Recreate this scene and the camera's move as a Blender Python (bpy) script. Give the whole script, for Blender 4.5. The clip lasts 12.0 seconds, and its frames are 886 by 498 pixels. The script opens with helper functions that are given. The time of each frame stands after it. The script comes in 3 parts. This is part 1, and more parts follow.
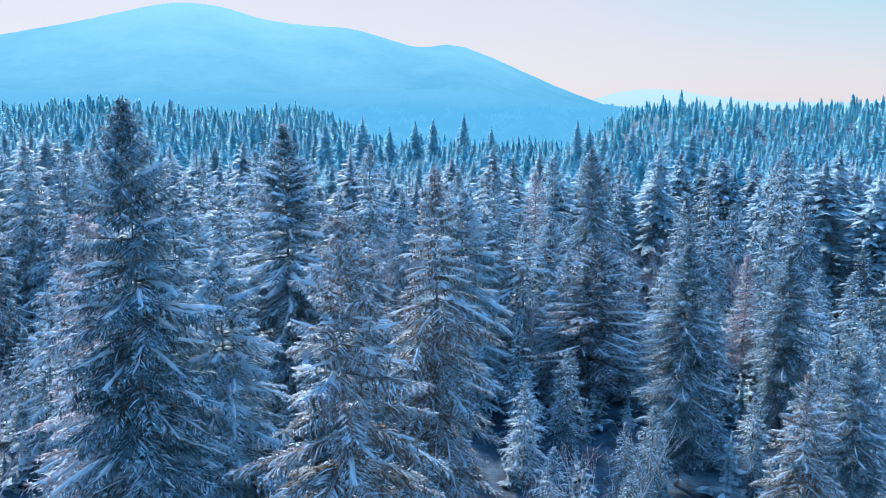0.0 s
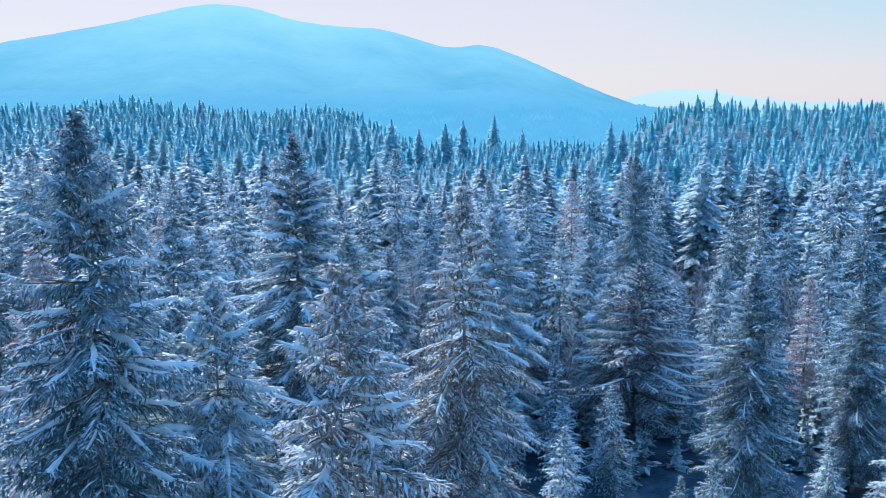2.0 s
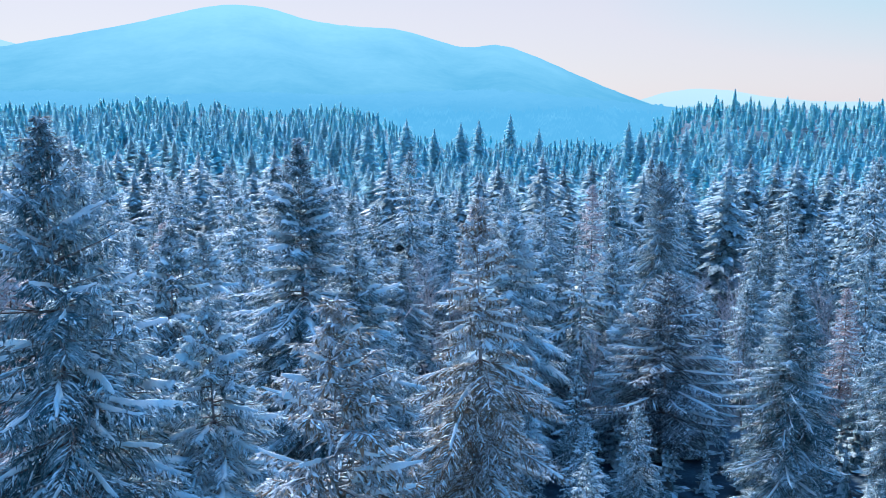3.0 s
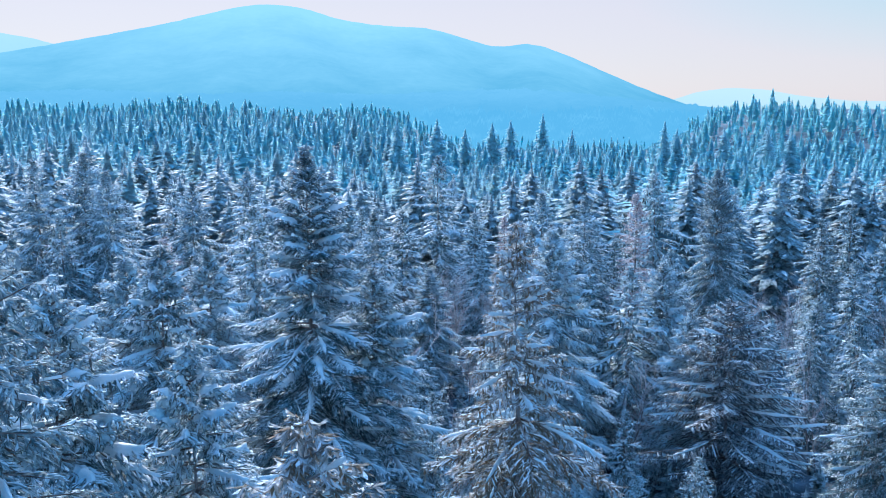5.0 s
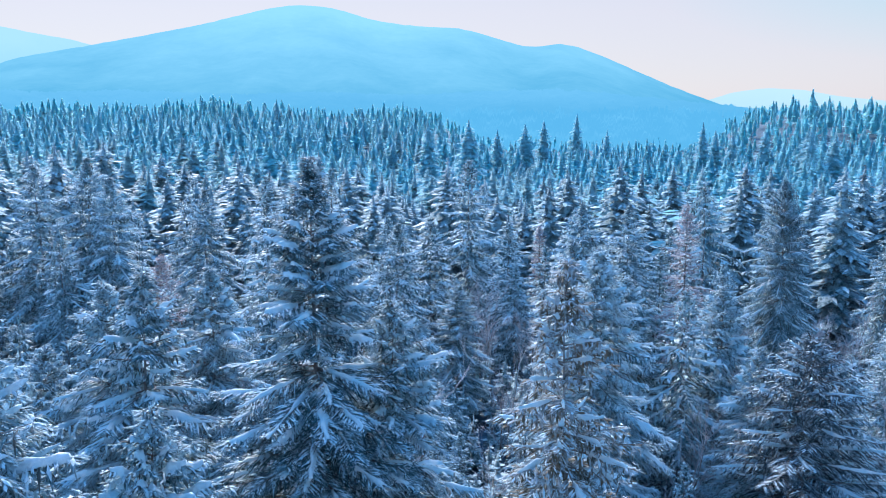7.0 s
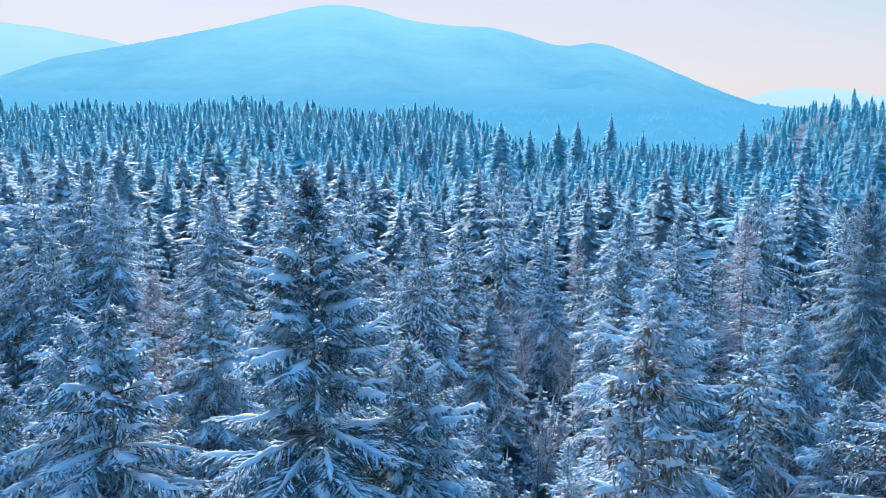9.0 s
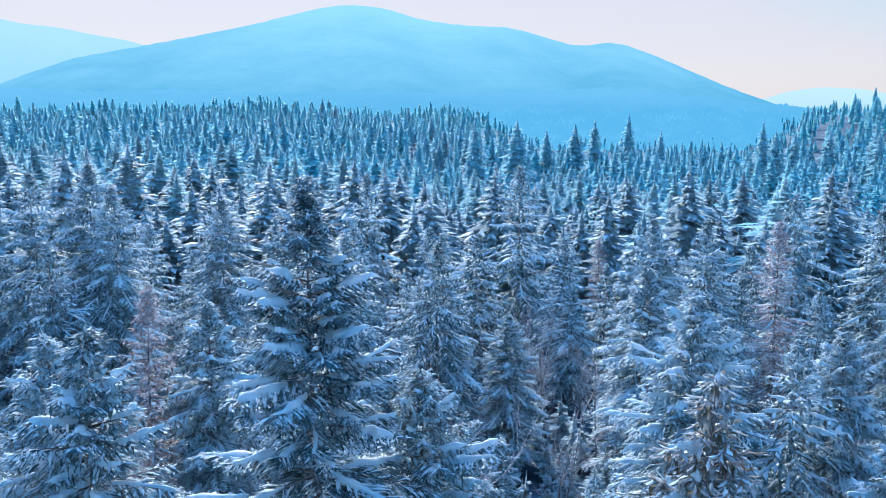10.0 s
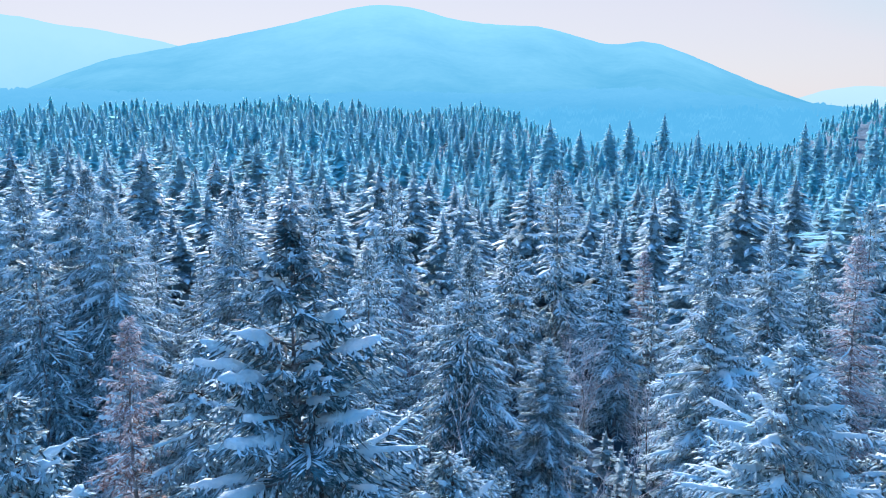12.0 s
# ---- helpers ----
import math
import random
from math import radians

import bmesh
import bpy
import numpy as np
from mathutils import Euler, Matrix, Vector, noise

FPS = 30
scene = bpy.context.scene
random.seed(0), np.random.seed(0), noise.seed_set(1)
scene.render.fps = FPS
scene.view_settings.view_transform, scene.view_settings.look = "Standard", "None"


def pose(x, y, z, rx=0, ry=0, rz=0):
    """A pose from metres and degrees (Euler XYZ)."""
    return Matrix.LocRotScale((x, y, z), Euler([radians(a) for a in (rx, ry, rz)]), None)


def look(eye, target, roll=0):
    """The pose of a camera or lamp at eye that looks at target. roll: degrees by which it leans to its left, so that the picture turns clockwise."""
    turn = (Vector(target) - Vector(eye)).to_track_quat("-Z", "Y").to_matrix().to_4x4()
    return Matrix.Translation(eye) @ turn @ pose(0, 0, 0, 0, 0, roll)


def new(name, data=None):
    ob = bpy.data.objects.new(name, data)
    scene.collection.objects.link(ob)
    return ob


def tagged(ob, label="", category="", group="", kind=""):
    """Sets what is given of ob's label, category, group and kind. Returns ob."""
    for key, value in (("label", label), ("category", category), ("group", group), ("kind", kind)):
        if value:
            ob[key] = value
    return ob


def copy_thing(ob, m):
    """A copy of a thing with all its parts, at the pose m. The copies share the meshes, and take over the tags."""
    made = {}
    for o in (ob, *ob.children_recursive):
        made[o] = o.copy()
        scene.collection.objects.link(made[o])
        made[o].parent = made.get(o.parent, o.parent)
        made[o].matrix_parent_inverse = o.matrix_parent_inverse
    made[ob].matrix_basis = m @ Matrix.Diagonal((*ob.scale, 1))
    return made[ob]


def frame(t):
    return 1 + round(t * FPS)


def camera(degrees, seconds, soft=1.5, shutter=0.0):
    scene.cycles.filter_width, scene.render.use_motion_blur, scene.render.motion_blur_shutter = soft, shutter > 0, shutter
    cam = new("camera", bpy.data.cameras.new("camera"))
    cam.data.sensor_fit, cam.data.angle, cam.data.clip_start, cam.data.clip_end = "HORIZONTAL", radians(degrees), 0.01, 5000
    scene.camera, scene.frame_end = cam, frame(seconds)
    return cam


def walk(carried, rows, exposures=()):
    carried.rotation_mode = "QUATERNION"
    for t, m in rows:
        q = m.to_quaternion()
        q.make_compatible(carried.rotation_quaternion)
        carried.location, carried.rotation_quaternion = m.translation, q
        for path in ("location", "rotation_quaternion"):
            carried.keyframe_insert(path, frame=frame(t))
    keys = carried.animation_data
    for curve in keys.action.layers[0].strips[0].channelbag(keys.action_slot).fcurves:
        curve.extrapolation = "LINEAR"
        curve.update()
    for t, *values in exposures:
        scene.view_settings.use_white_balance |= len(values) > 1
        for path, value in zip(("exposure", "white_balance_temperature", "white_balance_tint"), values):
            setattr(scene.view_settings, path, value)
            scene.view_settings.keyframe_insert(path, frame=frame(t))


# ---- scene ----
cam = camera(54.2, 12.0, soft=1.0)
METRES, EYE, TILT, LEAN, TURN = 40.0, 24.0, -9.5, 0.0, 0.0
ROWS = [
    (0.0, 0.0, 0.0, 0.0, -0.0, 0.0, 0.0),
    (0.5, 0.0007, 0.0391, 0.0087, 0.49, 0.0, -0.06),
    (1.0, 0.001, 0.0799, 0.0176, 0.99, -0.0, -0.1),
    (1.5, 0.0013, 0.12, 0.0265, 1.47, 0.02, -0.16),
    (2.0, 0.0014, 0.1609, 0.0355, 1.97, 0.02, -0.25),
    (2.5, 0.0008, 0.2017, 0.0445, 2.47, 0.01, -0.33),
    (3.0, -0.0006, 0.2425, 0.0528, 2.99, 0.01, -0.41),
    (5.0, -0.0097, 0.4072, 0.0843, 4.99, -0.05, -0.77),
    (5.5, -0.0122, 0.4481, 0.0923, 5.49, -0.04, -0.87),
    (6.0, -0.0155, 0.4893, 0.0998, 6.02, -0.04, -0.96),
    (6.5, -0.0193, 0.5296, 0.1071, 6.53, -0.06, -1.04),
    (7.0, -0.0228, 0.5702, 0.1139, 7.06, -0.06, -1.14),
    (9.0, -0.0437, 0.7346, 0.1409, 9.1, -0.15, -1.5),
    (9.5, -0.0499, 0.7752, 0.1475, 9.63, -0.16, -1.55),
    (10.0, -0.0569, 0.8153, 0.1542, 10.12, -0.17, -1.64),
    (10.5, -0.0643, 0.8561, 0.1608, 10.65, -0.2, -1.7),
    (11.0, -0.072, 0.8966, 0.1673, 11.16, -0.21, -1.75),
    (11.5, -0.0805, 0.9369, 0.1737, 11.64, -0.24, -1.81),
    (12.0, -0.0894, 0.9769, 0.1802, 12.11, -0.26, -1.87),
]
walk(cam, [(t, pose(0, 0, EYE, TILT, LEAN, TURN) @ pose(METRES * x, METRES * y, METRES * z, 90 + pitch, roll, yaw)) for t, x, y, z, yaw, pitch, roll in ROWS],
     exposures=((0, 1.3, 4960, -4), (12, 1.3, 4960, -4)))

# ---- light: hazy winter sun ahead to the left, deep blue sky overhead ----
SUN_UP, SUN_TURN = 35.0, -26.0  # degrees over the horizon; degrees from straight ahead (minus: to the left)
world = bpy.data.worlds.new("winter_sky")
scene.world = world
world.use_nodes = True
wn = world.node_tree
sky = wn.nodes.new("ShaderNodeTexSky")
sky.sky_type, sky.sun_disc = "NISHITA", False
sky.sun_elevation, sky.sun_rotation = radians(SUN_UP), radians(SUN_TURN)
sky.air_density, sky.dust_density, sky.ozone_density = 1.0, 0.3, 1.0
# winter haze low over the horizon, pale and faintly pink
co = wn.nodes.new("ShaderNodeTexCoord")
sep = wn.nodes.new("ShaderNodeSeparateXYZ")
low = wn.nodes.new("ShaderNodeMapRange")
low.inputs["From Min"].default_value, low.inputs["From Max"].default_value = 0.13, 0.45
low.inputs["To Min"].default_value, low.inputs["To Max"].default_value = 0.95, 0.0
wn.links.new(co.outputs["Generated"], sep.inputs[0])
wn.links.new(sep.outputs[2], low.inputs["Value"])
# the haze turns from pink to pale blue upwards and to the east
east = wn.nodes.new("ShaderNodeMapRange")
east.inputs["From Min"].default_value, east.inputs["From Max"].default_value = 0.12, 0.6
east.inputs["To Min"].default_value, east.inputs["To Max"].default_value = 1.0, 4.0
wn.links.new(sep.outputs[0], east.inputs["Value"])
climb = wn.nodes.new("ShaderNodeMath")
climb.operation = "MULTIPLY"
wn.links.new(sep.outputs[2], climb.inputs[0])
wn.links.new(east.outputs[0], climb.inputs[1])
blue = wn.nodes.new("ShaderNodeMapRange")
blue.inputs["From Min"].default_value, blue.inputs["From Max"].default_value = 0.10, 0.32
wn.links.new(climb.outputs[0], blue.inputs["Value"])
haze = wn.nodes.new("ShaderNodeMix")
haze.data_type = "RGBA"
wn.links.new(blue.outputs[0], haze.inputs[0])
haze.inputs[6].default_value = (2.316, 1.664, 1.515, 1)
haze.inputs[7].default_value = (1.62, 1.70, 1.62, 1)
mist = wn.nodes.new("ShaderNodeMix")
mist.data_type = "RGBA"
wn.links.new(low.outputs[0], mist.inputs[0])
wn.links.new(sky.outputs[0], mist.inputs[6])
wn.links.new(haze.outputs[2], mist.inputs[7])
wn.links.new(mist.outputs[2], wn.nodes["Background"].inputs[0])
wn.nodes["Background"].inputs[1].default_value = 0.15
sun = new("sun", bpy.data.lights.new("sun", "SUN"))
sun.data.energy, sun.data.angle, sun.data.color = 2.65, radians(6.0), (1.0, 0.73, 0.58)
a, e = radians(SUN_TURN), radians(SUN_UP)
sun.matrix_world = look((0, 0, 200), (-math.sin(a) * math.cos(e), -math.cos(a) * math.cos(e), 200 - math.sin(e)))


# ---- materials ----
def material(name, rough=0.8):
    m = bpy.data.materials.new(name)
    m.use_nodes = True
    nt = m.node_tree
    b = nt.nodes["Principled BSDF"]
    b.inputs["Roughness"].default_value = rough
    b.inputs["Specular IOR Level"].default_value = 0.25
    return m, nt, b


def noise_at(nt, scale, detail=3.0, rough=0.6, where="Object", stretch=None):
    co = nt.nodes.new("ShaderNodeTexCoord")
    n = nt.nodes.new("ShaderNodeTexNoise")
    n.inputs["Scale"].default_value, n.inputs["Detail"].default_value = scale, detail
    n.inputs["Roughness"].default_value = rough
    if stretch:
        mp = nt.nodes.new("ShaderNodeMapping")
        mp.inputs["Scale"].default_value = stretch
        nt.links.new(co.outputs[where], mp.inputs[0])
        nt.links.new(mp.outputs[0], n.inputs["Vector"])
    else:
        nt.links.new(co.outputs[where], n.inputs["Vector"])
    return n.outputs["Fac"]


def ramp(nt, value, stops):
    r = nt.nodes.new("ShaderNodeValToRGB")
    while len(r.color_ramp.elements) < len(stops):
        r.color_ramp.elements.new(0.5)
    for el, (p, c) in zip(r.color_ramp.elements, stops):
        el.position, el.color = p, (*c, 1)
    nt.links.new(value, r.inputs[0])
    return r.outputs[0]


def mixed(nt, fac, one, two, how="MIX"):
    m = nt.nodes.new("ShaderNodeMix")
    m.data_type, m.blend_type = "RGBA", how
    for sock, v in ((m.inputs[0], fac), (m.inputs[6], one), (m.inputs[7], two)):
        if isinstance(v, (int, float)):
            sock.default_value = v
        elif isinstance(v, tuple):
            sock.default_value = (*v, 1)
        else:
            nt.links.new(v, sock)
    return m.outputs[2]


def total(nt, *terms):
    """Sum of (socket, factor) terms and plain numbers, clamped to 0..1."""
    out = None
    for term in terms:
        n = nt.nodes.new("ShaderNodeMath")
        n.operation = "MULTIPLY_ADD"
        if isinstance(term, tuple):
            nt.links.new(term[0], n.inputs[0])
            n.inputs[1].default_value = term[1]
        else:
            n.inputs[0].default_value, n.inputs[1].default_value = 1.0, term
        if out is None:
            n.inputs[2].default_value = 0.0
        else:
            nt.links.new(out, n.inputs[2])
        out = n.outputs[0]
    n.use_clamp = True
    return out


def bumped(nt, b, value, strength, distance):
    n = nt.nodes.new("ShaderNodeBump")
    n.inputs["Strength"].default_value, n.inputs["Distance"].default_value = strength, distance
    nt.links.new(value, n.inputs["Height"])
    nt.links.new(n.outputs[0], b.inputs["Normal"])


def needles(name, green, brown, frost, rime, crisp=1.0, soft=0.0, grain=1.0, thin=0.04):
    """Conifer sprays: each its own tone, furred with rime in patches; in the far stands frost and rime are painted
    haze;
    crisp: how sharply rime and needles part; soft: how far normals turn upward, which flattens the shading of a spray;
    grain: how much single sprays differ; thin: share of the light that comes through the sprays."""
    m, nt, b = material(name, 0.75)
    geo = nt.nodes.new("ShaderNodeNewGeometry")
    isl = geo.outputs["Random Per Island"]
    tone = ramp(nt, isl, ((0.0, brown), (0.25, green), (1.0, tuple(c * 1.7 for c in green))))
    patch = noise_at(nt, 0.55 if grain == 1.0 else 1.0, 3.0)
    fine = noise_at(nt, 4.0, 4.0, 0.7)
    each = nt.nodes.new("ShaderNodeObjectInfo").outputs["Random"]
    group = noise_at(nt, 0.13, 1.0)
    terms = ((isl, 0.7 * grain), (patch, 1.0 + 2.0 * (1 - grain)), (fine, 2.4 * grain), (each, 0.3), (group, 0.9))
    middle = sum(k for v, k in terms) / 2
    fac = total(nt, *[(v, k * crisp) for v, k in terms], rime - middle * crisp)
    colour = mixed(nt, fac, tone, frost)
    nt.links.new(colour, b.inputs["Base Color"])
    leaf, both = nt.nodes.new("ShaderNodeBsdfTranslucent"), nt.nodes.new("ShaderNodeMixShader")
    nt.links.new(colour, leaf.inputs[0])
    both.inputs[0].default_value = thin
    nt.links.new(b.outputs[0], both.inputs[1])
    nt.links.new(leaf.outputs[0], both.inputs[2])
    nt.links.new(both.outputs[0], nt.nodes["Material Output"].inputs[0])
    if soft:
        way = nt.nodes.new("ShaderNodeMix")
        way.data_type = "VECTOR"
        way.inputs[0].default_value = soft
        nt.links.new(geo.outputs["Normal"], way.inputs[4])
        way.inputs[5].default_value = (0, 0, 1)
        unit = nt.nodes.new("ShaderNodeVectorMath")
        unit.operation = "NORMALIZE"
        nt.links.new(way.outputs[1], unit.inputs[0])
        nt.links.new(unit.outputs[0], b.inputs["Normal"])
    return m


FROST = (0.68, 0.76, 0.84)
M_FIR = needles("fir_needles", (0.066, 0.125, 0.145), (0.12, 0.115, 0.105), (0.64, 0.77, 0.83), 0.44, 1.2, 0.25, 0.75, thin=0.12)
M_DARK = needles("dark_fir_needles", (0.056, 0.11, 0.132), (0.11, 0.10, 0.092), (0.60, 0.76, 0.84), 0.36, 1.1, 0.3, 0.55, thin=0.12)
M_SPRUCE = needles("spruce_needles", (0.10, 0.10, 0.078), (0.24, 0.17, 0.11), FROST, 0.36, 1.2, 0.25, 0.85, thin=0.12)
M_LARCH = needles("bare_larch_twigs", (0.19, 0.115, 0.10), (0.24, 0.13, 0.105), (0.76, 0.74, 0.78), 0.45)
M_PINE = needles("pine_needles", (0.042, 0.068, 0.084), (0.065, 0.062, 0.068), FROST, 0.14, soft=0.2)
# Distance haze is painted into these colours, paler and bluer belt by belt.
M_WOOD = needles("hazed_snowy_conifers", (0.095, 0.17, 0.195), (0.12, 0.155, 0.17), (0.62, 0.78, 0.86), 0.50, 0.85, 0.5, thin=0.25)
M_HAZE_MID = needles("mid_hazed_conifers", (0.17, 0.30, 0.36), (0.18, 0.29, 0.34), (0.62, 0.85, 0.93), 0.66, 0.7, 0.6, thin=0.35)
# Blue-green here puts the haze before the lone spruces into their needles.
M_HAZE_LONE = needles("hazed_lone_needles", (0.22, 0.40, 0.47), (0.23, 0.39, 0.45), (0.52, 0.76, 0.84), 0.42, 0.6, 0.3, thin=0.3)
M_HAZE_FAR = needles("far_hazed_conifers", (0.40, 0.66, 0.78), (0.41, 0.65, 0.76), (0.58, 0.86, 0.93), 0.78, 0.5, 0.9, thin=0.65)
M_HAZE_BACK = needles("back_hazed_conifers", (0.46, 0.75, 0.83), (0.47, 0.74, 0.82), (0.56, 0.85, 0.91), 0.75, 0.3, 0.9, thin=0.65)

# The ramp's blue end paints the tint of shaded snow into the colour.
M_SNOW, nt, b = material("bough_snow", 0.55)
n1, n2 = noise_at(nt, 1.3, 3.0), noise_at(nt, 14.0, 3.0)
nt.links.new(ramp(nt, n1, ((0.3, (0.46, 0.68, 0.81)), (0.68, (0.80, 0.84, 0.87)))), b.inputs["Base Color"])
bumped(nt, b, n2, 0.7, 0.04)

M_BARK, nt, b = material("grey_brown_bark", 0.9)
n1, n2 = noise_at(nt, 5.0, 4.0, 0.65, stretch=(1, 1, 0.25)), noise_at(nt, 1.2)
nt.links.new(mixed(nt, total(nt, (n2, 1.8), -0.65), ramp(nt, n1, ((0.3, (0.045, 0.035, 0.03)), (0.75, (0.16, 0.12, 0.10)))), FROST), b.inputs["Base Color"])
bumped(nt, b, n1, 0.8, 0.03)

M_TWIG, nt, b = material("rimed_bare_wood", 0.85)
n1 = noise_at(nt, 2.2, 4.0)
nt.links.new(mixed(nt, total(nt, (n1, 3.0), -0.9), (0.27, 0.19, 0.18), (0.74, 0.74, 0.79)), b.inputs["Base Color"])

# Floor snow is coloured dark blue, the tree shade painted in; darkest patches are litter.
M_GROUND, nt, b = material("shade_blue_floor_snow", 0.8)
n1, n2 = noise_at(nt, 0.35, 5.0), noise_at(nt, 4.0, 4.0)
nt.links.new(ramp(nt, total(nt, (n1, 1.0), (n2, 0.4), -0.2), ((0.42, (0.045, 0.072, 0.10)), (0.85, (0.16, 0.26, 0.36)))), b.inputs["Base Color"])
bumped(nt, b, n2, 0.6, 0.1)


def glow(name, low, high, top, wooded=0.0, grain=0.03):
    """Far mountain whose emission stands in for the haze before it; the colour goes from low to high with height and in
    soft patches.
    """
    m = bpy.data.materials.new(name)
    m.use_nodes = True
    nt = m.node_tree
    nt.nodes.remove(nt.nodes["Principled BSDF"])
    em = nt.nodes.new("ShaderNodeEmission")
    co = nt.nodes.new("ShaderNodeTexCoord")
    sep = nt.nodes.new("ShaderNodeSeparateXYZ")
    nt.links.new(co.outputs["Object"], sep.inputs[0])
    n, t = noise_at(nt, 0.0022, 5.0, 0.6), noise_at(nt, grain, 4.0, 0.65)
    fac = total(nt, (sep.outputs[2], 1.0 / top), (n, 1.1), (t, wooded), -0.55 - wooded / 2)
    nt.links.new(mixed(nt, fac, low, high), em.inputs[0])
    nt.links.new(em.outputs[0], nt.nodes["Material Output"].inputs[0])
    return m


# Emission carries the haze's pale blue; these slopes take no sun or sky.
M_MOUNT = glow("haze_glow_mountain", (0.085, 0.195, 0.268), (0.192, 0.305, 0.358), 420, 0.25)
M_FOOT = glow("haze_glow_foothill", (0.088, 0.198, 0.283), (0.128, 0.240, 0.318), 110, 0.7)
M_VALE = glow("haze_glow_valley_wood", (0.082, 0.195, 0.285), (0.165, 0.295, 0.370), 160, 1.5, 0.04)
M_HILL = glow("haze_glow_hill", (0.283, 0.322, 0.322), (0.306, 0.341, 0.341), 90)
M_MOUNT_FAR = glow("haze_glow_far_mountain", (0.192, 0.280, 0.312), (0.248, 0.320, 0.345), 380, 0.2)


# ---- mesh helpers ----
class Soup:
    """Collects vertices and triangles as arrays."""

    def __init__(self):
        self.v, self.f, self.n = [], [], 0

    def add(self, verts, faces):
        """A few polygons, cut into triangles."""
        verts = np.asarray(verts, float).reshape(-1, 3)
        tris = [(f[0], f[i], f[i + 1]) for f in faces for i in range(1, len(f) - 1)]
        self.f.append(np.asarray(tris, np.int64).reshape(-1, 3) + self.n)
        self.v.append(verts)
        self.n += len(verts)

    def many(self, blocks, pattern):
        """The same small piece many times: blocks is n x k x 3, pattern its triangles."""
        n, k = blocks.shape[:2]
        if n:
            self.v.append(blocks.reshape(-1, 3))
            self.f.append((np.asarray(pattern)[None] + (np.arange(n) * k)[:, None, None]).reshape(-1, 3) + self.n)
            self.n += n * k

    def arrays(self):
        if not self.n:
            return np.zeros((0, 3)), np.zeros((0, 3), np.int64)
        return np.concatenate(self.v), np.concatenate(self.f)

    def mesh(self, name, mat, smooth=False):
        me = sheet(name, *self.arrays(), [mat])
        if smooth:
            me.shade_smooth()
        return me


def sheet(name, v, f, mats, which=None):
    """A mesh from vertex and triangle arrays; which: the material of each triangle."""
    me = bpy.data.meshes.new(name)
    me.vertices.add(len(v))
    me.vertices.foreach_set("co", np.ascontiguousarray(v, np.float32).ravel())
    me.loops.add(3 * len(f))
    me.loops.foreach_set("vertex_index", np.ascontiguousarray(f, np.int32).ravel())
    me.polygons.add(len(f))
    me.polygons.foreach_set("loop_start", np.arange(0, 3 * len(f), 3, dtype=np.int32))
    for m in mats:
        me.materials.append(m)
    if which is not None:
        me.polygons.foreach_set("material_index", np.ascontiguousarray(which, np.int32))
    me.update(calc_edges=True)
    return me


UP = np.array([0, 0, 1.0])
BLADE = ((0, 1, 2), (0, 2, 3))
RIDGE = ((0, 1, 4), (1, 2, 4), (2, 3, 4), (3, 0, 4))


def unit(d):
    return d / (np.linalg.norm(d, axis=-1, keepdims=True) + 1e-9)


def flank(d):
    """Level direction across each of d."""
    w = np.stack([d[:, 1], -d[:, 0], np.zeros(len(d))], 1)
    m = np.hypot(w[:, 0], w[:, 1])[:, None]
    return np.where(m > 0.15, w / (m + 1e-9), np.stack([np.cos(d[:, 0] * 99), np.sin(d[:, 0] * 99), np.zeros(len(d))], 1))


def blades(soup, p, d, ln, wide):
    """Thin pointed sprays from p along d."""
    ln = np.asarray(ln)[:, None]
    w = flank(d) * np.asarray(wide)[:, None]
    mid = p + d * ln * 0.45 - UP * 0.02
    soup.many(np.stack([p, mid - w, p + d * ln, mid + w], 1), BLADE)


def ridges(soup, p, d, ln, wide, lift, sag=0.0):
    """Roof-shaped twigs or small drifts from p along d, higher along the middle."""
    ln, lift = np.asarray(ln)[:, None], np.asarray(lift)[:, None]
    w = flank(d) * np.asarray(wide)[:, None]
    mid = p + d * ln * 0.5
    drop = UP * (0.35 * lift + 0.01)
    soup.many(np.stack([p, mid - w - drop, p + d * ln - UP * ln * sag, mid + w - drop, mid + UP * lift], 1), RIDGE)


def tube(soup, pts, radii, sides=5):
    """A tapered limb along pts."""
    pts = [Vector(p) for p in pts]
    rings = []
    for i, p in enumerate(pts):
        d = (pts[min(i + 1, len(pts) - 1)] - pts[max(i - 1, 0)]).normalized()
        u = d.orthogonal().normalized()
        w = d.cross(u)
        rings += [p + (u * math.cos(2 * math.pi * k / sides) + w * math.sin(2 * math.pi * k / sides)) * radii[i] for k in range(sides)]
    faces = [(i * sides + k, i * sides + (k + 1) % sides, (i + 1) * sides + (k + 1) % sides, (i + 1) * sides + k)
             for i in range(len(pts) - 1) for k in range(sides)]
    soup.add(rings, faces)


